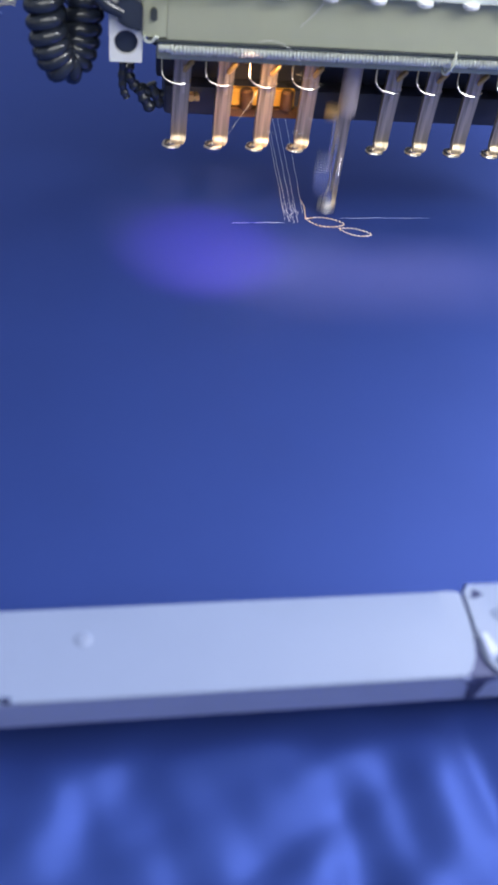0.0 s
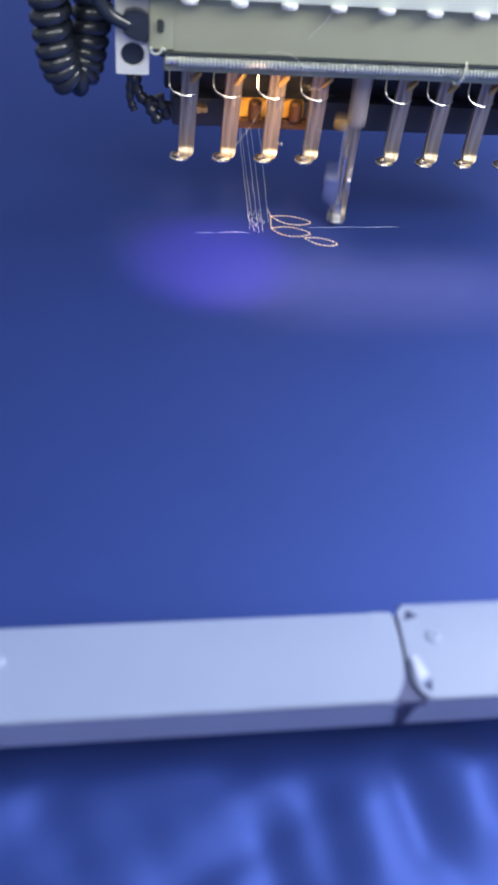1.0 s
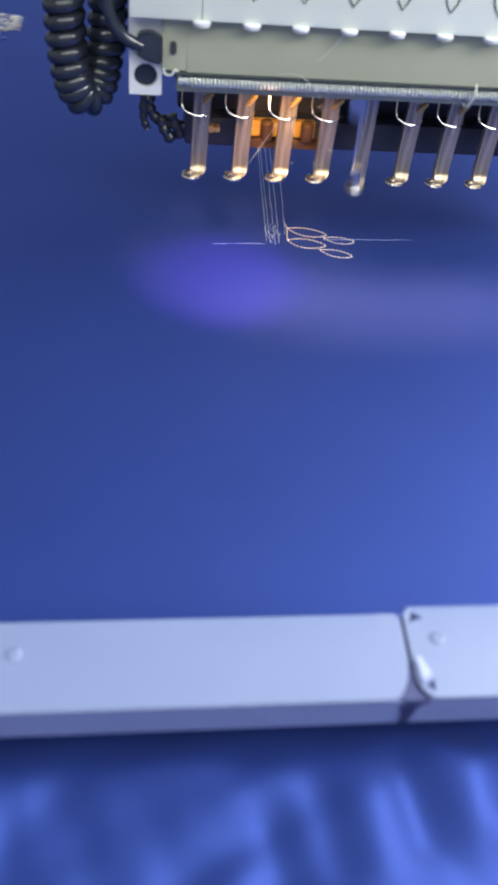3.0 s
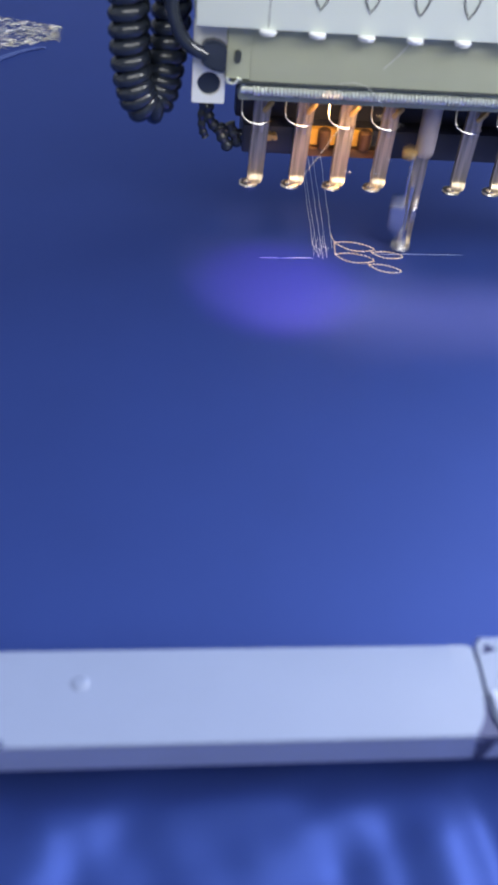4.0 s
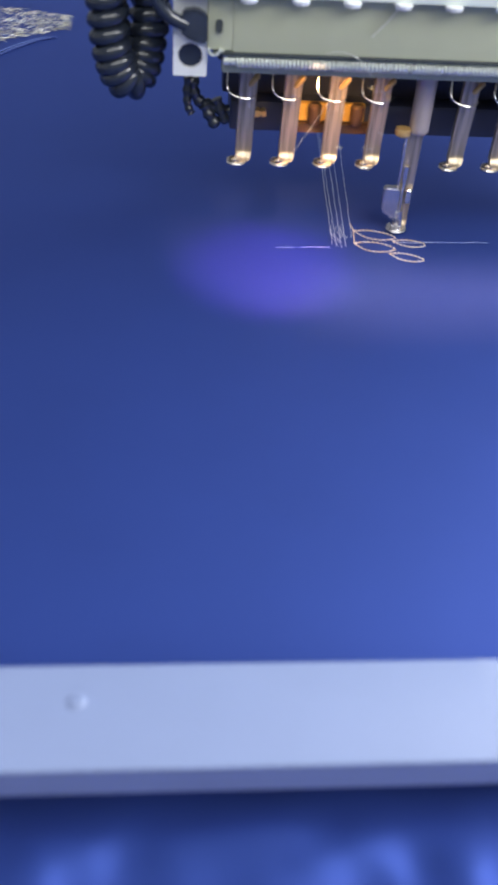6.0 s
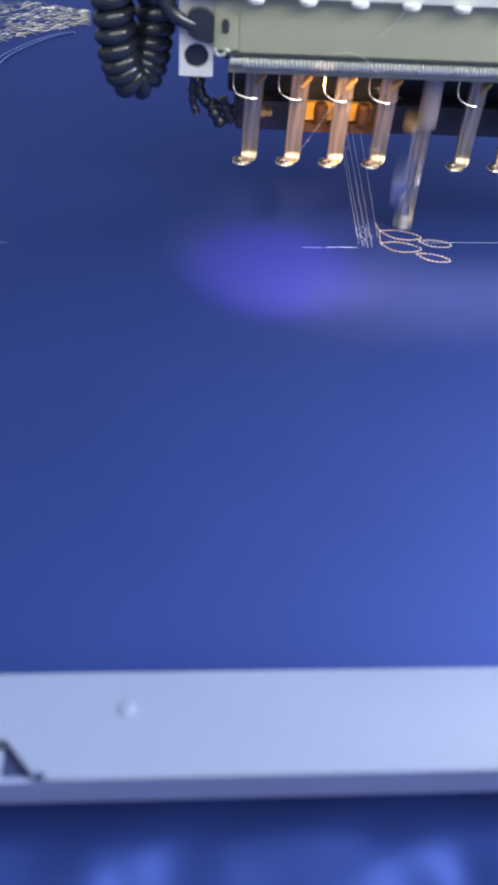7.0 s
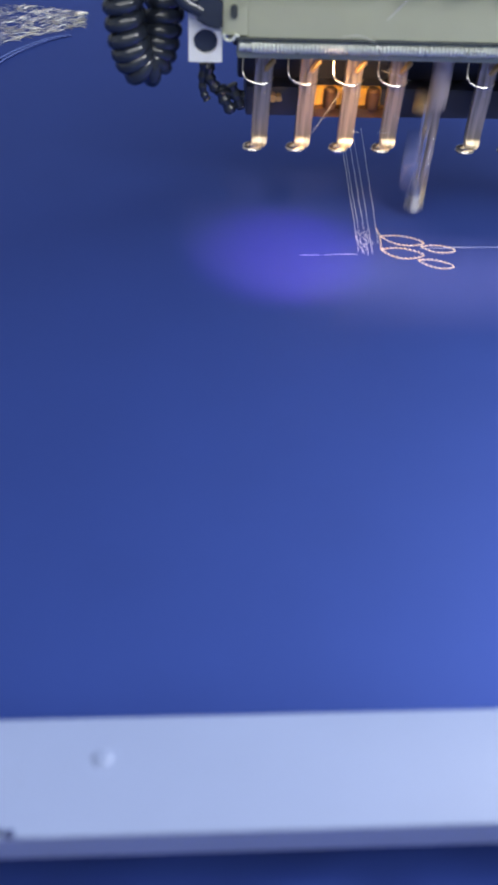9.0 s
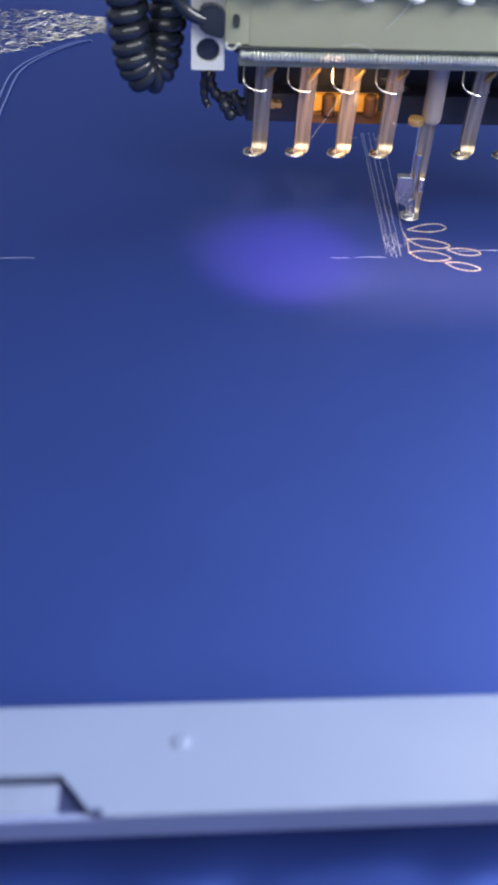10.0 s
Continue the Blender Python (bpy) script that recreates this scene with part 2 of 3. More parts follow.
def cloth_height(x, y):
    """Flat in the frame, falling in soft folds in front of the rail."""
    if y > -0.1545:
        return 0.00012 * noise.noise(Vector((x * 25, y * 25, 0)))
    d = -0.1545 - y
    k = min(1, max(0, d / 0.008))
    z = -0.0038 * k * k * (3 - 2 * k)
    k = min(1, max(0, (d - 0.0090) / 0.0110))
    z += 0.0024 * k * k * (3 - 2 * k)
    k = max(0, d - 0.0155)
    z -= 0.05 * k * k / (k + 0.006)
    for x0, y0, x1, y1, width, height in FOLDS:
        ax, ay, bx, by = x0 * MM, y0 * MM, x1 * MM, y1 * MM
        u = ((x - ax) * (bx - ax) + (y - ay) * (by - ay)) / ((bx - ax) ** 2 + (by - ay) ** 2)
        u = min(1, max(0, u))
        far = (x - ax - u * (bx - ax)) ** 2 + (y - ay - u * (by - ay)) ** 2
        z += 0.38 * height * MM * math.exp(-far / (1.3 * width * MM) ** 2)
    s = min(1, max(0, d - 0.009) / 0.014)
    wave = 0.0016 * noise.noise(Vector((x * 85 + 4, d * 95 + x * 30, 5))) + 0.0018 * noise.noise(Vector((x * 45 + d * 20, d * 18, 3))) + 0.0011 * noise.noise(Vector((x * 120 - d * 40, d * 45, 8)))
    return z + wave * s * s * (3 - 2 * s)


def cloth():
    bm = bmesh.new()
    xs = [-0.60 + 0.04 * i for i in range(11)] + [-0.199 + 0.0014 * i for i in range(230)] + [0.125 + 0.04 * i for i in range(14)]
    ys = [-0.42 + 0.03 * i for i in range(6)] + [-0.262 + 0.001 * i for i in range(112)] + [-0.15 + 0.012 * i for i in range(40)] + [0.34 + 0.05 * i for i in range(8)]
    grid = [[bm.verts.new((x, y, cloth_height(x, y))) for x in xs] for y in ys]
    for a, b in zip(grid, grid[1:]):
        for i in range(len(xs) - 1):
            bm.faces.new((a[i], a[i + 1], b[i + 1], b[i]))
    ob = link_bm("cloth", bm, FABRIC)
    return tagged(ob, "blue satin cloth stretched flat in the frame, its edge in folds", "cloth")


def stitch_run(bm, pts, pitch, thick, length=0.82, twist=0.35, lift=0.5):
    """A row of short plump stitches along a line on the cloth."""
    pts = [Vector((*p, 0)) if len(p) == 2 else Vector(p) for p in pts]
    run = [0]
    for a, b in zip(pts, pts[1:]):
        run.append(run[-1] + (b - a).length)

    def at(s):
        for i in range(len(pts) - 1):
            if s <= run[i + 1] or i == len(pts) - 2:
                return pts[i].lerp(pts[i + 1], (s - run[i]) / max(run[i + 1] - run[i], 1e-9))
    n = max(1, round(run[-1] / pitch))
    step = run[-1] / n
    for k in range(n):
        a, b = at(k * step), at(k * step + step * length)
        d = (b - a)
        side = Vector((-d.y, d.x, 0)).normalized() * thick * twist
        a, b = a + side, b - side
        up = Vector((0, 0, thick * lift))
        m = (a + b) / 2
        tube(bm, [a + up * 0.2, a.lerp(m, 0.5) + up, m + up * 1.3, m.lerp(b, 0.5) + up, b + up * 0.2],
             [thick * 0.25, thick * 0.46, thick * 0.5, thick * 0.46, thick * 0.25], 5)
    return bm


def arc(left, mid, right, n=14):
    """Half an ellipse from left over mid to right."""
    l, m, r = Vector(left), Vector(mid), Vector(right)
    bulge = (m - (l + r) / 2) * 0.86
    run = [k / n if 2 * k < n else 0.35 * k / n + 0.65 * (1 - math.cos(math.pi * k / n)) / 2 for k in range(n + 1)]
    return [l + (r - l) * s + bulge * math.sin(math.pi * k / n) for k, s in enumerate(run)]


PETALS = [  # left, top, right, bottom (mm), moments at which the lower and the upper half are sewn
    ((-6.9, -2.7), (-0.9, -1.6), (4.8, -5.6), (-2.7, -7.6), None, None),
    ((2.4, -8.1), (7.6, -8.0), (12.0, -11.4), (6.5, -12.4), None, None),
    ((-6.1, 4.5), (0.4, 4.9), (6.0, 1.0), (-1.2, -0.6), 0.15, 0.75),
    ((4.5, -1.0), (9.9, -0.1), (14.1, -2.9), (8.9, -4.5), 1.7, 2.6),
    ((-5.0, 10.2), (2.6, 14.1), (7.0, 11.7), (2.0, 8.6), 9.05, 9.75),
]
SEWN = []


def embroidery(parent):
    for left, top, right, bottom, low_at, high_at in PETALS:
        for mid, when in ((bottom, low_at), (top, high_at)):
            bm = bmesh.new()
            stitch_run(bm, [p * MM for p in arc(left, mid, right)], 1.25 * MM, 0.43 * MM)
            ob = part("petal_outline", bm, GOLD, parent, "golden twisted-thread petal outline")
            if when:
                SEWN.append((ob, when))
    for pts in (((-6.9, -2.7), (-6.1, 4.5)), ((-6.1, 4.5), (-6.6, 9.6))):
        part("petal_outline", stitch_run(bmesh.new(), [Vector(p) * MM for p in pts], 1.3 * MM, 0.38 * MM), GOLD, parent)
    rnd = random.Random(21)
    for a, b in (((-13.4, -3.4), (-8.8, 78)), ((-12.4, -4.6), (-8.2, 78)), ((-11.0, -5.4), (-6.2, 78)), ((-9.6, -4.0), (-4.4, 78)), ((-7.2, 1.0), (-1.4, 78))):
        a, b = Vector(a), Vector(b)
        pts = [a.lerp(b, k / 24) + Vector((rnd.uniform(-0.10, 0.10), 0)) for k in range(25)]
        bm = stitch_run(bmesh.new(), [p * MM for p in pts], 2.3 * MM, rnd.uniform(0.22, 0.31) * MM, 0.84)
        part("thread_line", bm, SILVER, parent, "silver running-stitch line")
    # short strands tangled where the running lines end
    for k in range(9):
        x, y = rnd.uniform(-13.4, -8.6), rnd.uniform(-5.2, 1.0)
        pts = [Vector((x, y, 0.25))]
        for step in range(3):
            pts.append(pts[-1] + Vector((rnd.uniform(-1.6, 1.2), rnd.uniform(1.2, 4.0), rnd.uniform(-0.1, 0.3))))
        part("thread_end", tube(bmesh.new(), [p * MM for p in smooth_path(pts, 4)], 0.06 * MM, 4), SILVER, parent, "tangled silver thread end")
    for a, b, width in (((-136, -7.4), (-126.5, -7.2), 0.17), ((-125, -7.3), (-112, -7.0), 0.14), ((-30, -6.0), (-24.6, -5.8), 0.16), ((-23.2, -5.7), (-19.8, -5.5), 0.13), ((-20.2, -5.3), (-14, -5.4), 0.20), ((4.0, -2.0), (20.0, -1.0), 0.15), ((18.0, -1.3), (33.2, -0.6), 0.11)):
        a, b = Vector((*a, 0.1)), Vector((*b, 0.1))
        pts = [a.lerp(b, k / 8) + Vector((0, 0.12 * math.sin(k * 1.3), 0.1 * math.sin(math.pi * k / 8))) for k in range(9)]
        bm = tube(bmesh.new(), [p * MM for p in pts], [0.62 * width * MM * (0.3 + 0.7 * math.sin(math.pi * (k + 0.5) / 9)) for k in range(9)], 5)
        part("thread_line", bm, PALE_THREAD, parent, "thin pale thread line")
    for off in (0.0, 2.6):
        line = smooth_path([(x - off, y - off * 0.3, 0) for x, y in ((-108, 161), (-115.7, 155.3), (-126.4, 140.4), (-132.8, 124.4), (-134.3, 99.8), (-135.5, 70), (-140, 40))])
        part("thread_line", stitch_run(bmesh.new(), [p * MM for p in line], 2.4 * MM, 1.0 * MM, 1.1), DIM_THREAD, parent, "silver-blue satin-stitch curve")
    rnd = random.Random(4)
    bm = bmesh.new()
    for k in range(1300):
        x = rnd.uniform(-205, -104)
        lo = 136 + 34 * min(1, max(0, (x + 146) / 40)) ** 0.8 if x > -146 else 136
        y = rnd.uniform(lo, 196 - 8 * max(0, (x + 128) / 24))
        a = rnd.uniform(-0.55, 0.9) + (math.pi if rnd.random() < 0.5 else 0)
        ln, bend = rnd.uniform(2.6, 5.0), rnd.uniform(-0.5, 0.5)
        p = [Vector((x + ln * s * math.cos(a + bend * s), y + 2.2 * ln * s * math.sin(a + bend * s) * 0.7, 0.35 + 1.2 * math.sin(math.pi * (s + 0.5)) * 0.4)) * MM for s in (-0.5, -0.2, 0.15, 0.5)]
        tube(bm, p, [0.03 * MM, 0.07 * MM, 0.07 * MM, 0.03 * MM], 4)
    tagged(part("gold_leaf_filling", bm, GOLD_WORN, parent, "loose gold and silver metallic leaf stitches"), kind="stuff")


# ---- the frame rail ----
def rail_section(bm, x0, x1, back, front, top):
    """A channel rail: thick top with rounded lips over a recessed foot."""
    r = 0.0004
    prof = [(back - 0.001, top - 0.004), (back - 0.0002, top - 0.004)]
    prof += [(back - r + r * math.cos(a), top - r + r * math.sin(a)) for a in (0, 0.5, 1.0, math.pi / 2)]
    prof += [(front + r + r * math.cos(a), top - r + r * math.sin(a)) for a in (math.pi / 2, 2.1, 2.6, math.pi)]
    prof += [(front, top - 0.0007), (front + 0.004, top - 0.004)]
    return prism(bm, prof, x0, x1, axis="x")


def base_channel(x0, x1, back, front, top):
    """The metal channel under the clipped-on strip, leaning in towards the cloth; lean and tone stand in for the
    front's shade.
    """
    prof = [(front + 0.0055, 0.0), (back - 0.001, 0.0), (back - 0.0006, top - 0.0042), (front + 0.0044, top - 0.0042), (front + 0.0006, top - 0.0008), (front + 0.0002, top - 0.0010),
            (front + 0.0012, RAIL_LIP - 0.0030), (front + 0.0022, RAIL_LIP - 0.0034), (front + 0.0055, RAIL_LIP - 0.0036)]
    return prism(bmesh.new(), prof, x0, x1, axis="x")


def screw(parent, x, y, z):
    bm = lathe(bmesh.new(), [(0.0, 0.0), (1.55 * MM, 0.0), (1.5 * MM, 0.25 * MM), (1.1 * MM, 0.55 * MM), (0.5 * MM, 0.62 * MM), (0.35 * MM, 0.45 * MM), (0.0, 0.4 * MM)][1:-1], (x, y, z - 0.0002), "z", 18)
    return part("screw_cap", bm, RAIL, parent, "domed rail-coloured screw cap")


def frame_rail():
    rail = thing("frame_rail", "pale lavender-blue embroidery frame rail lying on the blue cloth", "frame rail")
    b, f, t = RAIL_BACK, RAIL_FRONT, RAIL_TOP
    # the long section with its end rounded at the joint
    bm = rail_section(bmesh.new(), -0.0815, -0.0102, b, f, t)
    end = [(-10.2, -152.95), (-6.9, -153.05), (-6.2, -153.7), (-6.1, -157.0), (-6.35, -162.0), (-6.9, -164.9), (-7.4, -166.6), (-8.4, -168.5), (-9.4, -169.6), (-10.2, -170.05)]
    prism(bm, [(x * MM, y * MM) for x, y in end], t - 0.0007, t - 0.00001, axis="z")
    prism(bm, [(x * MM, max(y, -165.5) * MM) for x, y in end[:7]] + [(-0.0102, -0.1655)], t - 0.004, t - 0.0006, axis="z")
    part("rail_strip", bm, RAIL, rail)
    part("base_channel", base_channel(-0.30, -0.0079, b, f, t), RAIL_BASE, rail, "lilac-grey metal channel, its tone standing in for light on the front")
    # its other end, cut back by a slanting notch
    bm = rail_section(bmesh.new(), -0.30, -0.0815, b, f + 0.0063, t)
    prism(bm, [(-0.0815, f + 0.0001), (-0.0838, f + 0.0006), (-0.0882, f + 0.0060), (-0.0886, f + 0.0070), (-0.0815, f + 0.0072)], t - 0.0007, t - 0.00001, axis="z")
    wall = [(-0.0816, b - 0.0006), (-0.0816, f + 0.0020), (-0.0842, f + 0.0020), (-0.0881, f + 0.0063), (-0.0890, f + 0.0066), (-0.30, f + 0.0066), (-0.30, b - 0.0006)]
    prism(bm, wall, 0.0045, t - 0.0006, axis="z")
    part("rail_strip", bm, RAIL, rail)
    # Dark sheet laid just below the rail's top in place of the notch's shade.
    bm = prism(bmesh.new(), [(-0.0890, f + 0.0060), (-0.0878, f + 0.0056), (-0.0838, f + 0.0010), (-0.0890, f + 0.0010)], t - 0.0030, t - 0.0013, axis="z")
    part("notch_shade_sheet", bm, RAIL_INNER, rail, "dark sheet standing in for the shade in the notch")
    part("notch_clip", boxed(-0.30, -0.0886, f + 0.0010, f + 0.0054, t - 0.004, t - 0.0009, bevel=0.0003), CLIP, rail, "grey-blue clip bar in the notch")
    part("notch_peg", boxed(-0.0838, -0.0823, f + 0.0003, f + 0.0012, t - 0.002, t + 0.0001, bevel=0.0003), RAIL_INNER, rail)
    # the next section, a little wider
    bm = rail_section(bmesh.new(), -0.0030, 0.24, b + 0.0010, f, t + 0.0002)
    start = [(-3.0, -151.95), (-4.4, -152.2), (-5.2, -152.9), (-5.45, -154.2), (-5.5, -157.4), (-5.75, -162.7), (-5.85, -166.5), (-5.1, -168.4), (-4.1, -169.6), (-3.0, -170.05)]
    prism(bm, [(x * MM, y * MM) for x, y in start], t - 0.0005, t + 0.00019, axis="z")
    prism(bm, [(x * MM, max(y, -165.5) * MM) for x, y in start[:7]] + [(-0.0030, -0.1655)], t - 0.004, t - 0.0004, axis="z")
    part("rail_strip", bm, RAIL, rail)
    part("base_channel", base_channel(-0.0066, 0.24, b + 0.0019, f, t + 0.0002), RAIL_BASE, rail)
    lip = [(b + 0.0009, t + 0.0001), (b + 0.0014, t - 0.0002), (b + 0.0021, t - 0.0010), (b + 0.0021, t - 0.004), (b + 0.0009, t - 0.004)]
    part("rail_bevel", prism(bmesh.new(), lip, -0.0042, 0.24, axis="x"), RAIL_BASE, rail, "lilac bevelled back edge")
    # joint web and small parts in the gap; dark wedge and core stand in for its shade
    web = [(-7.0, -162.5), (-5.4, -162.5), (-4.4, -168.2), (-2.9, -169.6), (-4.6, -169.9), (-8.6, -169.9), (-10.1, -169.5), (-8.0, -168.0)]
    part("joint_plate", prism(bmesh.new(), [(x * MM, y * MM) for x, y in web], t - 0.0020, t - 0.0006, axis="z"), JOINT, rail, "slate-blue joint web between two rail sections")
    wedge = [(-0.0102, t - 0.0018), (-0.0046, t - 0.0018), (-0.0058, t - 0.0036), (-0.0067, RAIL_LIP - 0.0020), (-0.0078, RAIL_LIP - 0.0020), (-0.0086, t - 0.0036)]
    part("gap_shade_wedge", prism(bmesh.new(), wedge, f + 0.0004, f + 0.0040), RAIL_INNER, rail, "dark wedge standing in for the shaded gap below the joint")
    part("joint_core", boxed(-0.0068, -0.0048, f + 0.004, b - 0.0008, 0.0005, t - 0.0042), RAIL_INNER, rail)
    latch = [(-5.2, -162.7), (-4.4, -162.4), (-3.2, -166.0), (-4.8, -167.1), (-5.2, -166.6)]
    part("latch_block", prism(bmesh.new(), [(x * MM, y * MM) for x, y in latch], t - 0.001, t + 0.0008, axis="z"), LATCH, rail, "small pale latch block")
    # Flat dark triangles drawn for the shade inside two dents.
    for mark in (((-4.7, -155.0), (-3.7, -152.9), (-2.1, -154.3)), ((-4.5, -167.7), (-2.9, -166.6), (-3.2, -168.8))):
        part("dent_shade_mark", prism(bmesh.new(), [(x * MM, y * MM) for x, y in mark], t - 0.001, t + 0.00032, axis="z"), RAIL_INNER, rail)
    screw(rail, -0.0716, -0.1593, t)
    screw(rail, -0.0004, -0.1585, t + 0.0002)
    return rail


# ---- the machine head ----
def machine_head():
    head = thing("machine_head", "multi-needle embroidery machine head with white panel and steel plate", "machine head")
    panel = part("front_panel", boxed(-0.0655, 0.090, -0.0125, 0.036, 0.0668, 0.170, bevel=0.0008), PANEL, head, "greenish white front panel")
    part("needle_plate_cover", boxed(-0.0513, 0.088, -0.0090, -0.0070, 0.0522, 0.0664, bevel=0.0005), PLATE, head, "dull steel strip under the panel")
    # Lip coloured dark in place of the shaded line above the spring.
    part("strip_lip", boxed(-0.0560, 0.088, -0.0094, -0.0072, 0.0524, 0.0534, bevel=0.0005), INK, head)
    part("inner_body", boxed(-0.0540, 0.086, 0.016, 0.036, 0.0420, 0.0664, bevel=0.002), BLACK_MATT, head, "black machine body")
    # Block added behind the head, out of view, to darken the cloth beneath.
    part("head_shade_block", boxed(0.004, 0.080, 0.0365, 0.056, 0.0550, 0.110, bevel=0.003), BLACK_MATT, head, "unseen black block that shades the cloth under the head")
    part("foot_carrier", boxed(-0.0530, 0.086, 0.0015, 0.0050, 0.0470, 0.0660, bevel=0.0005), BLACK_MATT, head)
    part("back_bar", boxed(-0.0500, 0.086, 0.0115, 0.0240, 0.0250, 0.0335, bevel=0.0012), BLACK_MATT, head, "black bar behind the presser feet")
    part("bar_bracket", boxed(-0.052, 0.086, 0.0180, 0.0230, 0.0330, 0.0430, bevel=0.001), BLACK_MATT, head)
    part("brass_strip", boxed(-0.0345, -0.0125, 0.0095, 0.0117, 0.0293, 0.0342, bevel=0.0005), BRASS, head, "amber brass strip in the lamp's light")
    # The ledge's brown stands in for a reflection below the brass.
    part("brass_ledge", boxed(-0.0350, -0.0085, 0.0085, 0.0117, 0.0262, 0.0290, bevel=0.0006), BROWN, head, "dark ledge below the brass strip, its brown standing in for a reflection")
    for x in (-0.0268, -0.0150):
        part("round_stud", lathe(bmesh.new(), [(0.0015, 0.0), (0.0019, 0.0006), (0.0019, 0.0050), (0.0014, 0.0056)], (x, 0.0082, 0.0292), "z", 16), BROWN, head, "dull brown round stud")
    part("spring_rail", boxed(-0.0535, 0.088, -0.0052, -0.0018, 0.0468, 0.0497, bevel=0.0007), PLATE, head, "steel rail behind the spring")
    for x, w in ((-0.0425, 0.0010), (-0.0408, 0.0008)):
        part("brass_stud", lathe(bmesh.new(), [(w, 0.0090), (w, 0.0120)], (x, 0, 0.0310), "y", 14), CLAMP, head)
    # spring wound round the bar
    part("spring_core", tube(bmesh.new(), [(-0.0532, -0.0072, 0.0508), (0.088, -0.0072, 0.0508)], 0.0013, 12), SPRING, head)
    turns, per = 140, 10
    coil = [(-0.0502 + 0.1382 * k / (turns * per), -0.0072 + 0.0014 * math.cos(math.tau * k / per), 0.0508 + 0.0014 * math.sin(math.tau * k / per)) for k in range(turns * per + 1)]
    spring = part("spring", tube(bmesh.new(), coil, 0.00048, 6), SPRING, head, "long coil spring along the head")
    hook = [(-0.0557 + 0.0013 * math.cos(a), -0.0092, 0.0536 + 0.0011 * math.sin(a)) for a in [math.pi * (0.85 + 0.1 * k) for k in range(13)]] + [(-0.0535, -0.0088, 0.0535), (-0.0524, -0.0080, 0.0518)]
    part("spring_hook", tube(bmesh.new(), hook, 0.0004, 8), SPRING, spring)
    ring = [(0.0247 + 0.0008 * math.sin(a), -0.0072 + 0.0034 * math.cos(a), 0.0508 + 0.0034 * math.sin(a)) for a in [0.9 + 0.3 * k for k in range(16)]]
    part("wire_ring", tube(bmesh.new(), ring, 0.0004, 6), SPRING, spring)
    # white caps and printed arrows above each needle
    for k in range(12):
        x = -0.0480 + 0.01217 * k
        bm = lathe(bmesh.new(), [(0.0020, 0.0664), (0.0022, 0.0660), (0.0020, 0.0653), (0.0012, 0.0650)], (x, -0.0122, 0.0006), "z", 16)
        part("guide_cap", bm, WHITE_BLOCK, panel, "white plastic thread-guide cap")
        if k == 0:
            part("panel_slot", boxed(x - 0.00008, x + 0.00008, -0.0126, -0.0123, 0.0674, 0.085), INK, panel)
        else:
            mark = [(x - 0.0021, -0.0127, 0.0770), (x - 0.0013, -0.0127, 0.0742), (x, -0.0127, 0.0722), (x + 0.0013, -0.0127, 0.0742), (x + 0.0021, -0.0127, 0.0770)]
            part("printed_arrow", tube(bmesh.new(), mark, 0.00018, 5), INK, panel)
    # bracket with its round hole, sleeve and wire
    bm = bmesh.new()
    cx, cz, r, n = -0.0614, 0.0516, 0.0030, 96
    x0, x1, z0, z1 = -0.0656, -0.0573, 0.0467, 0.0660
    ringv = [[bm.verts.new((cx + r * math.cos(math.tau * k / n), y, cz + r * math.sin(math.tau * k / n))) for k in range(n)] for y in (-0.0078, -0.0035)]
    def rim(a):
        c, s = math.cos(a), math.sin(a)
        k = min(((x1 - cx) if c > 0 else (cx - x0)) / max(abs(c), 1e-6), ((0.0568 - cz) if s > 0 else (cz - z0)) / max(abs(s), 1e-6))
        return cx + c * k, cz + s * k
    outv = [[bm.verts.new((rim(math.tau * k / n)[0], y, rim(math.tau * k / n)[1])) for k in range(n)] for y in (-0.0078, -0.0035)]
    for k in range(n):
        j = (k + 1) % n
        bm.faces.new((ringv[0][k], ringv[0][j], outv[0][j], outv[0][k]))
        bm.faces.new((outv[0][k], outv[0][j], outv[1][j], outv[1][k]))
        bm.faces.new((ringv[1][k], ringv[1][j], ringv[0][j], ringv[0][k]))
    bmesh.ops.recalc_face_normals(bm, faces=bm.faces[:])
    box(bm, x0, x1, -0.0076, -0.0035, 0.0566, z1, 0.0003)
    bracket = part("side_bracket", bm, WHITE_BLOCK, head, "pale square bracket with a round hole")
    # Black disc set in the hole in place of the shade inside it.
    part("hole_dark_disc", lathe(bmesh.new(), [(0.00295, -0.0066), (0.00295, -0.0036)], (cx, 0, cz), "y", 20), BLACK, bracket, "black disc standing in for the dark inside of the bracket hole")
    side = part("side_plate", boxed(-0.0574, -0.0511, -0.0088, -0.0072, 0.0535, 0.0664, bevel=0.0005), PLATE, head)
    # Raised dark pill drawn for the shade inside an oval slot.
    pill = [(-0.0546 + 0.00085 * math.cos(a), 0.0592 + (0.0007 if math.sin(a) > 0 else -0.0007) + 0.0009 * math.sin(a)) for a in [math.tau * (k + 0.5) / 16 for k in range(16)]]
    part("slot_dark_pill", prism(bmesh.new(), pill, -0.0094, -0.0080), INK, side, "dark pill standing in for the shaded inside of an oval slot")
    bm = prism(bmesh.new(), [(-0.0640, 0.0578), (-0.0615, 0.0560), (-0.0574, 0.0552), (-0.0574, 0.0618), (-0.0600, 0.0632), (-0.0634, 0.0626)], -0.0106, -0.0074)
    bmesh.ops.bevel(bm, geom=bm.edges[:], offset=0.0005, segments=2, affect="EDGES")
    plug = part("cable_plug", bm, BLACK, head, "glossy black cable plug")
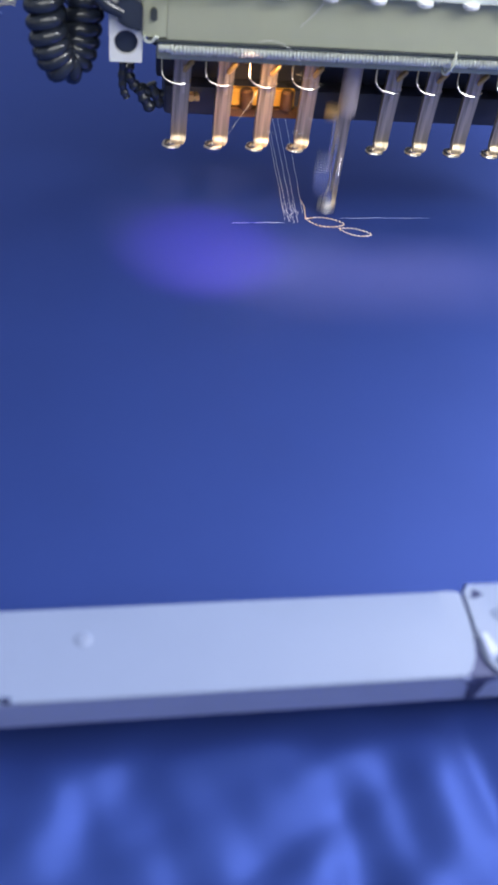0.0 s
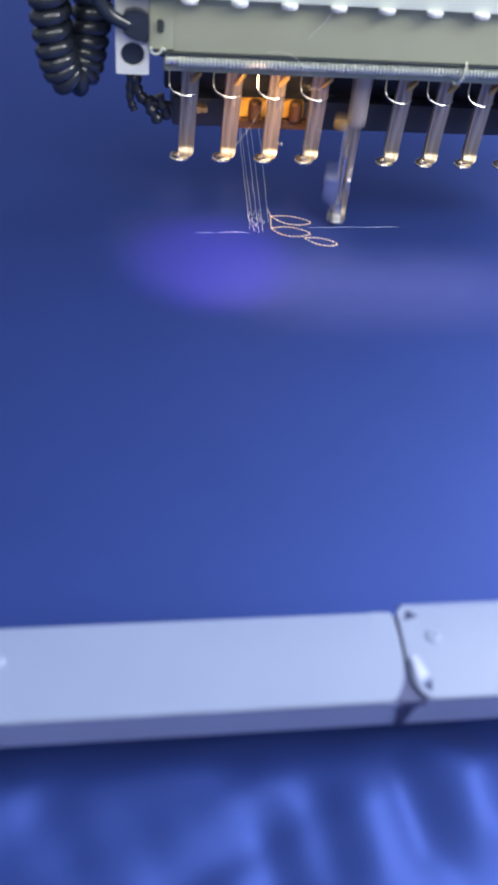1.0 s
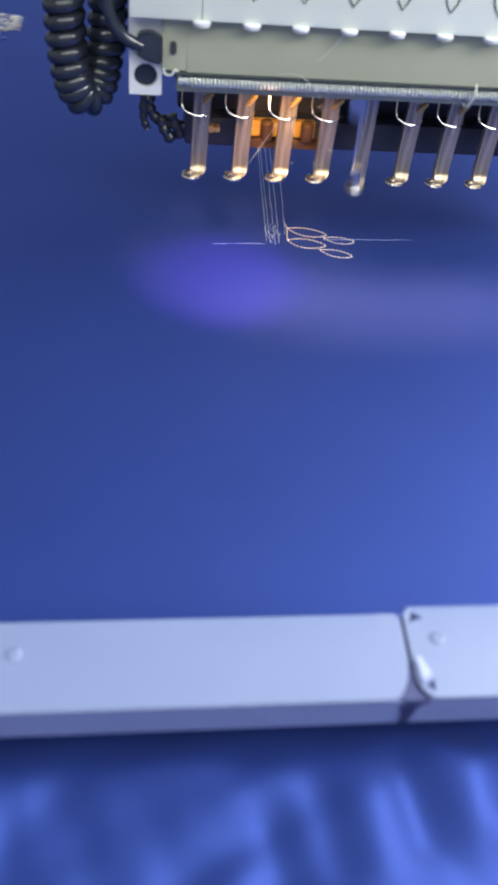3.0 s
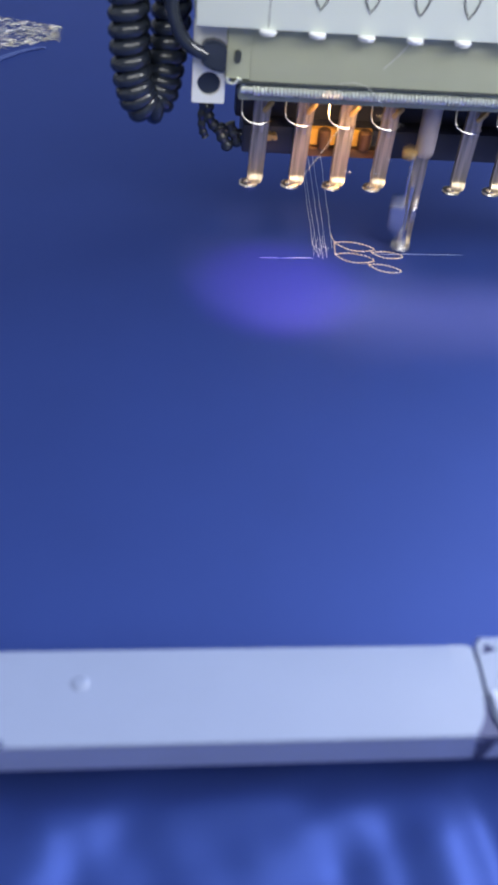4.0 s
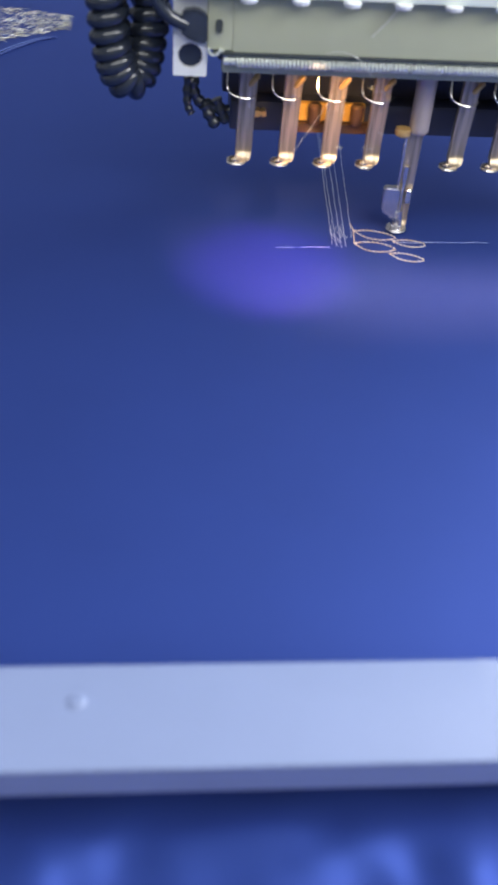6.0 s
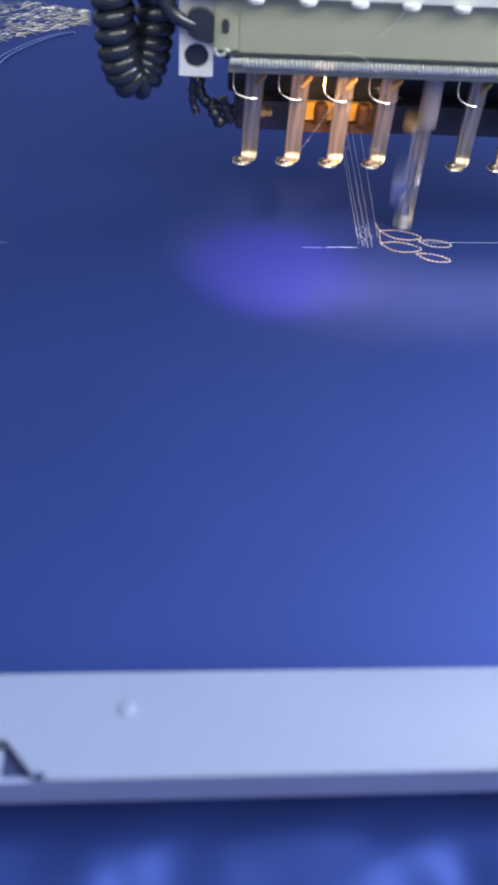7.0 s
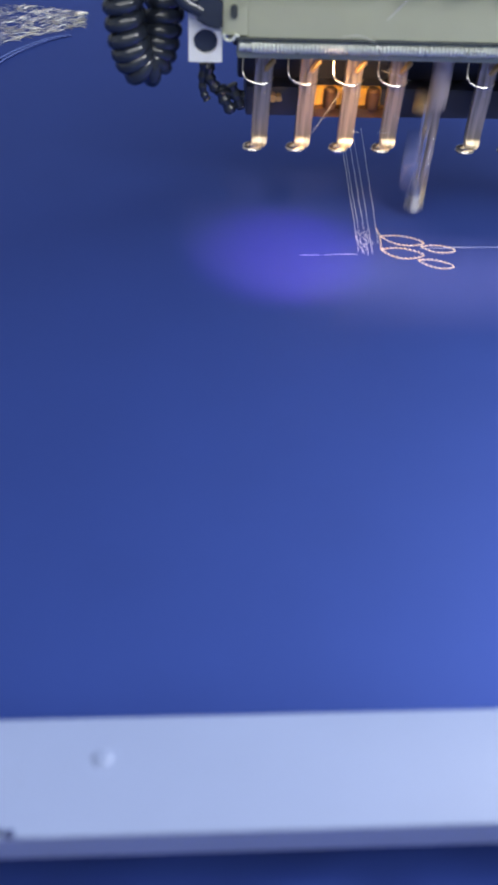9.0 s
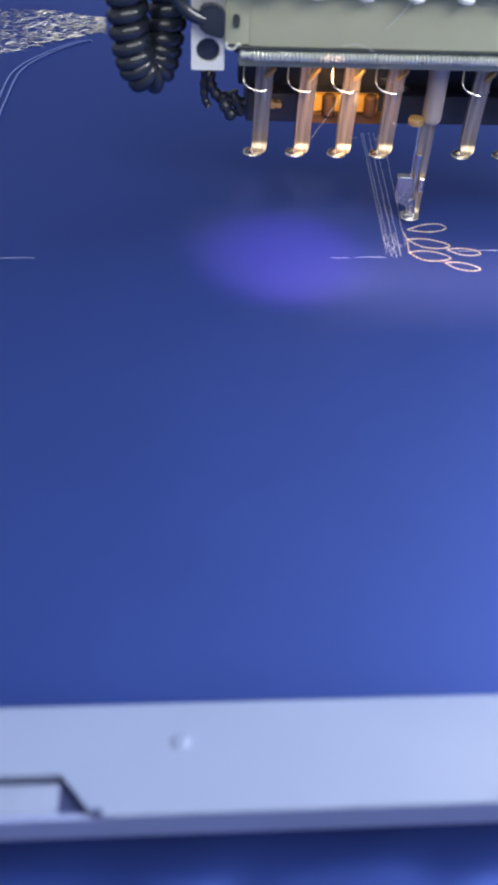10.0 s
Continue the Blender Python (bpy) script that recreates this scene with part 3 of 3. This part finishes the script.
    wire = smooth_path([(-0.0712, -0.0090, 0.0880), (-0.0714, -0.0095, 0.0730), (-0.0700, -0.0098, 0.0660), (-0.0668, -0.0098, 0.0615), (-0.0625, -0.0094, 0.0592)], 8)
    part("cable", tube(bmesh.new(), wire, 0.0016, 12), BLACK, plug)
    # small black ribbed cables and plugs at the bar's end
    runs = (([(-58.6, 11.5, 46), (-59.8, 10.6, 41), (-60.2, 10.0, 37), (-58.4, 10.0, 33.6), (-55.0, 10.6, 32.2), (-50.5, 12.0, 30.5)], 1.75),
            ([(-61.6, 10.0, 40), (-62.0, 9.8, 36), (-61.6, 9.6, 32.4), (-60.6, 9.6, 30.2)], 1.25),
            ([(-57.2, 9.8, 33.0), (-55.6, 9.6, 30.0), (-53.6, 9.8, 26.8)], 1.9),
            ([(-54.0, 10.2, 34.5), (-52.6, 10.2, 31.0), (-51.0, 10.8, 27.5)], 1.6))
    for pts, wide in runs:
        line = smooth_path(pts, 10)
        radii = [wide * MM * (0.86 + 0.14 * math.sin(k * 0.9)) * (0.6 if k in (0, len(line) - 1) else 1) for k in range(len(line))]
        part("connector", tube(bmesh.new(), [p * MM for p in line], radii, 14), BLACK, head, "small black ribbed cable connector")
    for x, z, r, tilt in ((-0.0612, 0.0345, 0.0007, 0.2), (-0.0600, 0.0390, 0.0007, 0.9), (-0.0560, 0.0318, 0.0008, -0.9), (-0.0528, 0.0318, 0.0007, 0.4)):
        c, d = Vector((x, 0.0098, z)), Vector((math.sin(tilt), 0, math.cos(tilt))) * 0.0016
        part("connector_pin", tube(bmesh.new(), [c - d, c - d * 0.5, c + d * 0.5, c + d], [r * 0.5, r * 0.8, r * 0.8, r * 0.4], 9), BLACK, head)
    return head


def foot_toe(foot, x, rc, rt, mat):
    bm = bmesh.new()
    n, m = 22, 8
    g = [[bm.verts.new(Vector((x + (rc + rt * math.cos(b)) * math.cos(a), -1.0 + (rc + rt * math.cos(b)) * math.sin(a), 0.68 + 0.68 * math.sin(b))) * MM) for b in [math.tau * j / m for j in range(m)]] for a in [math.tau * i / n for i in range(n)]]
    for i in range(n):
        for j in range(m):
            bm.faces.new((g[i][j], g[(i + 1) % n][j], g[(i + 1) % n][(j + 1) % m], g[i][(j + 1) % m]))
    part("toe", bm, mat, foot, "open ring toe of polished steel")


def shaft_strip(foot, levels):
    """A flat steel strip with raised edges, from rows of height, centre, half width and depth."""
    bm = bmesh.new()
    rows = []
    for z, cx, w, y in levels:
        prof = [(-w, -0.45), (-w + 0.16, -0.72), (-w + 0.42, -0.62), (-w + 0.6, -0.40), (w - 0.6, -0.40), (w - 0.36, -0.58), (w - 0.12, -0.66), (w, -0.40), (w, 0.45), (-w, 0.45)]
        rows.append([bm.verts.new(Vector((cx + a, y + b, z)) * MM) for a, b in prof])
    for q, s in zip(rows, rows[1:]):
        for k in range(len(q)):
            bm.faces.new((q[k], q[(k + 1) % len(q)], s[(k + 1) % len(q)], s[k]))
    bm.faces.new(rows[0][::-1])
    bm.faces.new(rows[-1])
    part("shaft", bm, CHROME, foot)


def foot_parts(foot):
    """A folded steel strip, an open ring toe and a wire clip; the toe's underside is at the thing's zero."""
    shaft_strip(foot, [(0.7, 1.3, 1.9, -0.3), (1.5, 1.55, 2.1, -0.2), (2.2, 1.7, 2.2, 0.3), (2.7, 1.75, 2.25, 0.75), (3.5, 1.75, 2.25, 1.0), (8, 1.85, 2.3, 1.0), (16, 2.1, 2.35, 1.0), (22, 2.25, 2.4, 1.0), (28.5, 2.35, 2.4, 1.0)])
    foot_toe(foot, -0.25, 1.95, 0.85, TOE)
    clip = smooth_path([(-3.4, 0.6, 24.5), (-3.5, -0.6, 21.0), (-2.2, -1.7, 19.3), (1.0, -2.3, 18.5), (3.4, -1.4, 18.7), (4.5, -0.3, 19.0)], 6)
    part("wire_clip", tube(bmesh.new(), [p * MM for p in clip], 0.23 * MM, 7), TOE, foot, "bent wire thread clip")
    part("collar", tube(bmesh.new(), [Vector(p) * MM for p in ((2.4, -0.9, 21.4), (2.7, -1.0, 21.9), (4.5, -1.2, 24.2), (4.8, -1.2, 24.6))], [0.35 * MM, 0.75 * MM, 0.75 * MM, 0.4 * MM], 10), CLAMP, foot, "brass collar")
    part("spindle", tube(bmesh.new(), [Vector((2.2, 1.6, 15)) * MM, Vector((2.4, 1.6, 30)) * MM], 1.3 * MM, 10), CHROME, foot)


FOOT_Y, FOOT_Z = 0.0028, 0.0198


def presser_feet():
    first = thing("presser_foot", "polished steel presser foot hanging raised over the cloth", "presser foot", "presser feet under the machine head")
    foot_parts(first)
    first.matrix_basis = pose(-0.048, FOOT_Y, FOOT_Z)
    for k in (2, 3, 4, 6, 7, 8, 9, 10):
        copy_thing(first, pose(0.012 * (k - 5), FOOT_Y, FOOT_Z))


def needle_unit():
    """The one presser foot and needle bar at work."""
    unit = thing("needle_bar", "steel needle bar with its presser foot driving the needle", "needle bar")
    def rod(points, radii, sides=14):
        return tube(bmesh.new(), [Vector(p) * MM for p in points], [q * MM for q in radii], sides)
    part("bar", rod([(2.1, 1.6, z) for z in (28.6, 29.2, 30, 62)], (2.2, 2.65, 2.75, 2.75), 18), BAR_STEEL, unit)
    part("clamp", lathe(bmesh.new(), [(1.0 * MM, 30.2 * MM), (1.1 * MM, 29.4 * MM), (1.5 * MM, 28.2 * MM), (2.1 * MM, 28.6 * MM), (2.25 * MM, 29.6 * MM), (2.0 * MM, 30.4 * MM), (1.2 * MM, 30.5 * MM)], (-2.5 * MM, 0.2 * MM, 0), "z", 18), CLAMP, unit, "dull brass needle clamp")
    part("guide_rod", rod([(-1.2, 0.3, z) for z in (3, 4, 28, 29)], (0.3, 0.48, 0.48, 0.3)), TOE, unit, "thin bright guide rod")
    shaft_strip(unit, [(0.7, 0.7, 1.7, -0.3), (1.5, 0.9, 1.9, -0.2), (2.2, 1.0, 2.0, 0.15), (2.7, 1.1, 2.05, 0.9), (8, 1.15, 2.1, 1.0), (16, 1.25, 2.1, 1.0), (30, 1.4, 2.1, 1.0)])
    cup = [(-5.2, 13.0), (-4.7, 13.5), (-1.0, 13.2), (-0.5, 12.6), (-0.4, 3.6), (-1.6, 3.4), (-3.0, 4.4), (-4.8, 5.6), (-5.3, 7.0)]
    bm = prism(bmesh.new(), [(x * MM, z * MM) for x, z in cup], -1.4 * MM, 1.3 * MM)
    bmesh.ops.bevel(bm, geom=bm.edges[:], offset=0.4 * MM, segments=2, affect="EDGES")
    holder = part("needle_holder", bm, DARK_STEEL, unit, "polished holder block round the needle")
    part("set_screw", rod([(2.0, -0.4, z) for z in (8.2, 8.7, 12.4, 12.9)], (0.5, 0.95, 0.95, 0.5), 12), TOE, holder, "bright set screw")
    part("neck", rod([(0.4, 0.4, 1.0), (0.4, 0.3, 2.4), (0.1, 0.2, 4.2), (-0.4, 0.2, 6.0)], (2.0, 1.5, 1.5, 1.9)), DARK_STEEL, unit)
    foot_toe(unit, 0.0, 2.2, 0.95, DARK_STEEL)
    part("needle", rod([(0, -1.0, z) for z in (-1.0, 1.5, 12, 20)], (0.1, 0.35, 0.4, 0.8), 8), TOE, holder, "thin steel needle")
    return unit, holder


def coiled_cable():
    cable = thing("coiled_cable", "glossy black coiled cable hanging in a loop beside the head", "cable")
    spine = smooth_path([(-0.0818, 0.000, 0.120), (-0.0818, 0.000, 0.085), (-0.0817, 0.000, 0.064), (-0.0813, 0.000, 0.0540), (-0.0803, 0.000, 0.0474), (-0.0784, 0.001, 0.0426), (-0.0757, 0.003, 0.0420), (-0.0735, 0.005, 0.0456), (-0.0722, 0.007, 0.0520), (-0.0712, 0.008, 0.060), (-0.0704, 0.008, 0.085), (-0.0704, 0.008, 0.120)], 40)
    run = 0
    pts = []
    for i in range(len(spine) - 1):
        d = spine[i + 1] - spine[i]
        pitch = 0.0040 - 0.0016 * min(1, max(0, (0.052 - spine[i].z) / 0.006))
        for s in (0, 0.5):
            a = run + s * d.length * math.tau / pitch
            t = d.normalized()
            u = Vector((0, 1, 0)) - t * t.y
            u.normalize()
            v = t.cross(u)
            pts.append(spine[i] + d * s + (u * math.cos(a) + v * math.sin(a)) * 0.0034)
        run += d.length * math.tau / pitch
    part("coil", tube(bmesh.new(), pts, 0.0021, 10), BLACK, cable)
    return cable


def loose_threads():
    def strand(name, pts, r, label):
        tagged(link_bm(name, tube(bmesh.new(), [p * MM for p in smooth_path(pts, 6)], r * MM, 5), WHITE_THREAD), label, "thread")
    strand("thread_strand", [(-13, -12.9, 65.6), (-14.6, -11.4, 62.4), (-17.6, -10.0, 58.4)], 0.12, "loose white thread end under a guide cap")
    strand("thread_strand", [(-28, -9.6, 54), (-24, -9.9, 54.6), (-20, -9.8, 53), (-17, -9.6, 50), (-16, -9.2, 48.5)], 0.08, "loose white thread lying over the spring")
    strand("thread_strand", [(-23.5, -0.6, 41), (-27, -1.0, 34.8), (-30.7, -0.9, 28.4), (-34.4, -0.4, 22.4)], 0.04, "fine loose thread between two presser feet")
    rnd = random.Random(9)
    for k in range(7):
        x = rnd.choice((-24, -12, -12, -14)) + rnd.uniform(-3, 4)
        z = rnd.uniform(22, 41) if k < 3 else rnd.uniform(38, 44)
        pts = [(x, -0.6, z)]
        for j in range(3):
            pts.append((pts[-1][0] + rnd.uniform(-2.2, 3.0), pts[-1][1] - rnd.uniform(-0.4, 0.9), pts[-1][2] + rnd.uniform(-1.2, 1.2)))
        strand("thread_fuzz", pts, 0.035, "wisp of frayed thread caught on a presser foot")


room()
sheet = cloth()
embroidery(sheet)
rail = frame_rail()
machine_head()
presser_feet()
unit, holder = needle_unit()
coiled_cable()
loose_threads()

# how far the frame has been driven, in metres from its first place
SHIFT = [
    (0, 0.0000, 0.0000),
    (0.5, -0.0025, 0.0009),
    (1, -0.0133, 0.0009),
    (1.5, -0.0073, 0.0031),
    (2, -0.0056, 0.0023),
    (2.2, -0.0069, 0.0034),
    (3.3, -0.0129, 0.0048),
    (3.5, -0.0141, 0.0036),
    (4, -0.0135, 0.0012),
    (4.5, -0.0092, 0.0000),
    (5, -0.0058, 0.0005),
    (5.5, -0.0064, -0.0007),
    (6, -0.0065, -0.0034),
    (6.2, -0.0063, -0.0022),
    (7.3, 0.0017, -0.0044),
    (7.5, 0.0026, -0.0055),
    (8, 0.0049, -0.0056),
    (8.5, 0.0052, -0.0153),
    (9, -0.0054, -0.0155),
    (9.5, -0.0036, -0.0094),
    (10, 0.0034, -0.0151),
]
# how far the needle bar is down at each tenth of a second: 0 raised, 1 on the cloth
STROKE_A = ".93 .4 1 .2 1 .95 .95 .5 .95 .95 .94 .85 .9 1 .35 .05 1 1 .1 1 .6 1 .2"
STROKE_B = "1 .5 .9 1 .3 1 .8 .1 1 .9 .25 1 .35 .85 .95 1 .75 .95 .25 1 .9 .85 1 1 .25 1 .9 .9 1 .25 1 .3 .95 .03 1 .65 1 1 1 .03"
STROKE_C = "1 .6 1 .2 .95 1 .3 .9 1 .5 .3 1 .9 1 .9 .95 .98 .35 .03 1 .5 .2 .95 .5 1 .05 1 .85 1 .4 1 1 .75 .35 .9 1 .5 1"


def motions():
    for ob, off in ((sheet, 0.0), (rail, -0.0007)):
        walk(ob, [(t, pose(x + off, y, 0)) for t, x, y in SHIFT])
    strokes = [float(s) for s in (STROKE_A + " " + STROKE_B + " " + STROKE_C).split()]
    rows, last = [], 3 * (len(strokes) - 1)
    for k, s in enumerate(strokes):
        swing = 0.0 if s > 0.97 or s < 0.1 else (0.38 if k % 2 else -0.38)
        for step in (-1, 0, 1):
            if 0 <= 3 * k + step <= last:
                rows.append(((3 * k + step) / 30, min(1, max(0, s + swing * step))))
    walk(unit, [(t, pose(0.0, FOOT_Y, 0.0004 + (FOOT_Z - 0.0004) * (1 - s))) for t, s in rows])
    # the needle rises farther than its foot
    walk(holder, [(t, pose(0, 0, 0.019 * (1 - s))) for t, s in rows])
    for ob, when in SEWN:
        walk(ob, [(0, pose(0, 0, -0.002)), (when - 0.1, pose(0, 0, -0.002)), (when, pose(0, 0, 0)), (10, pose(0, 0, 0))])


motions()
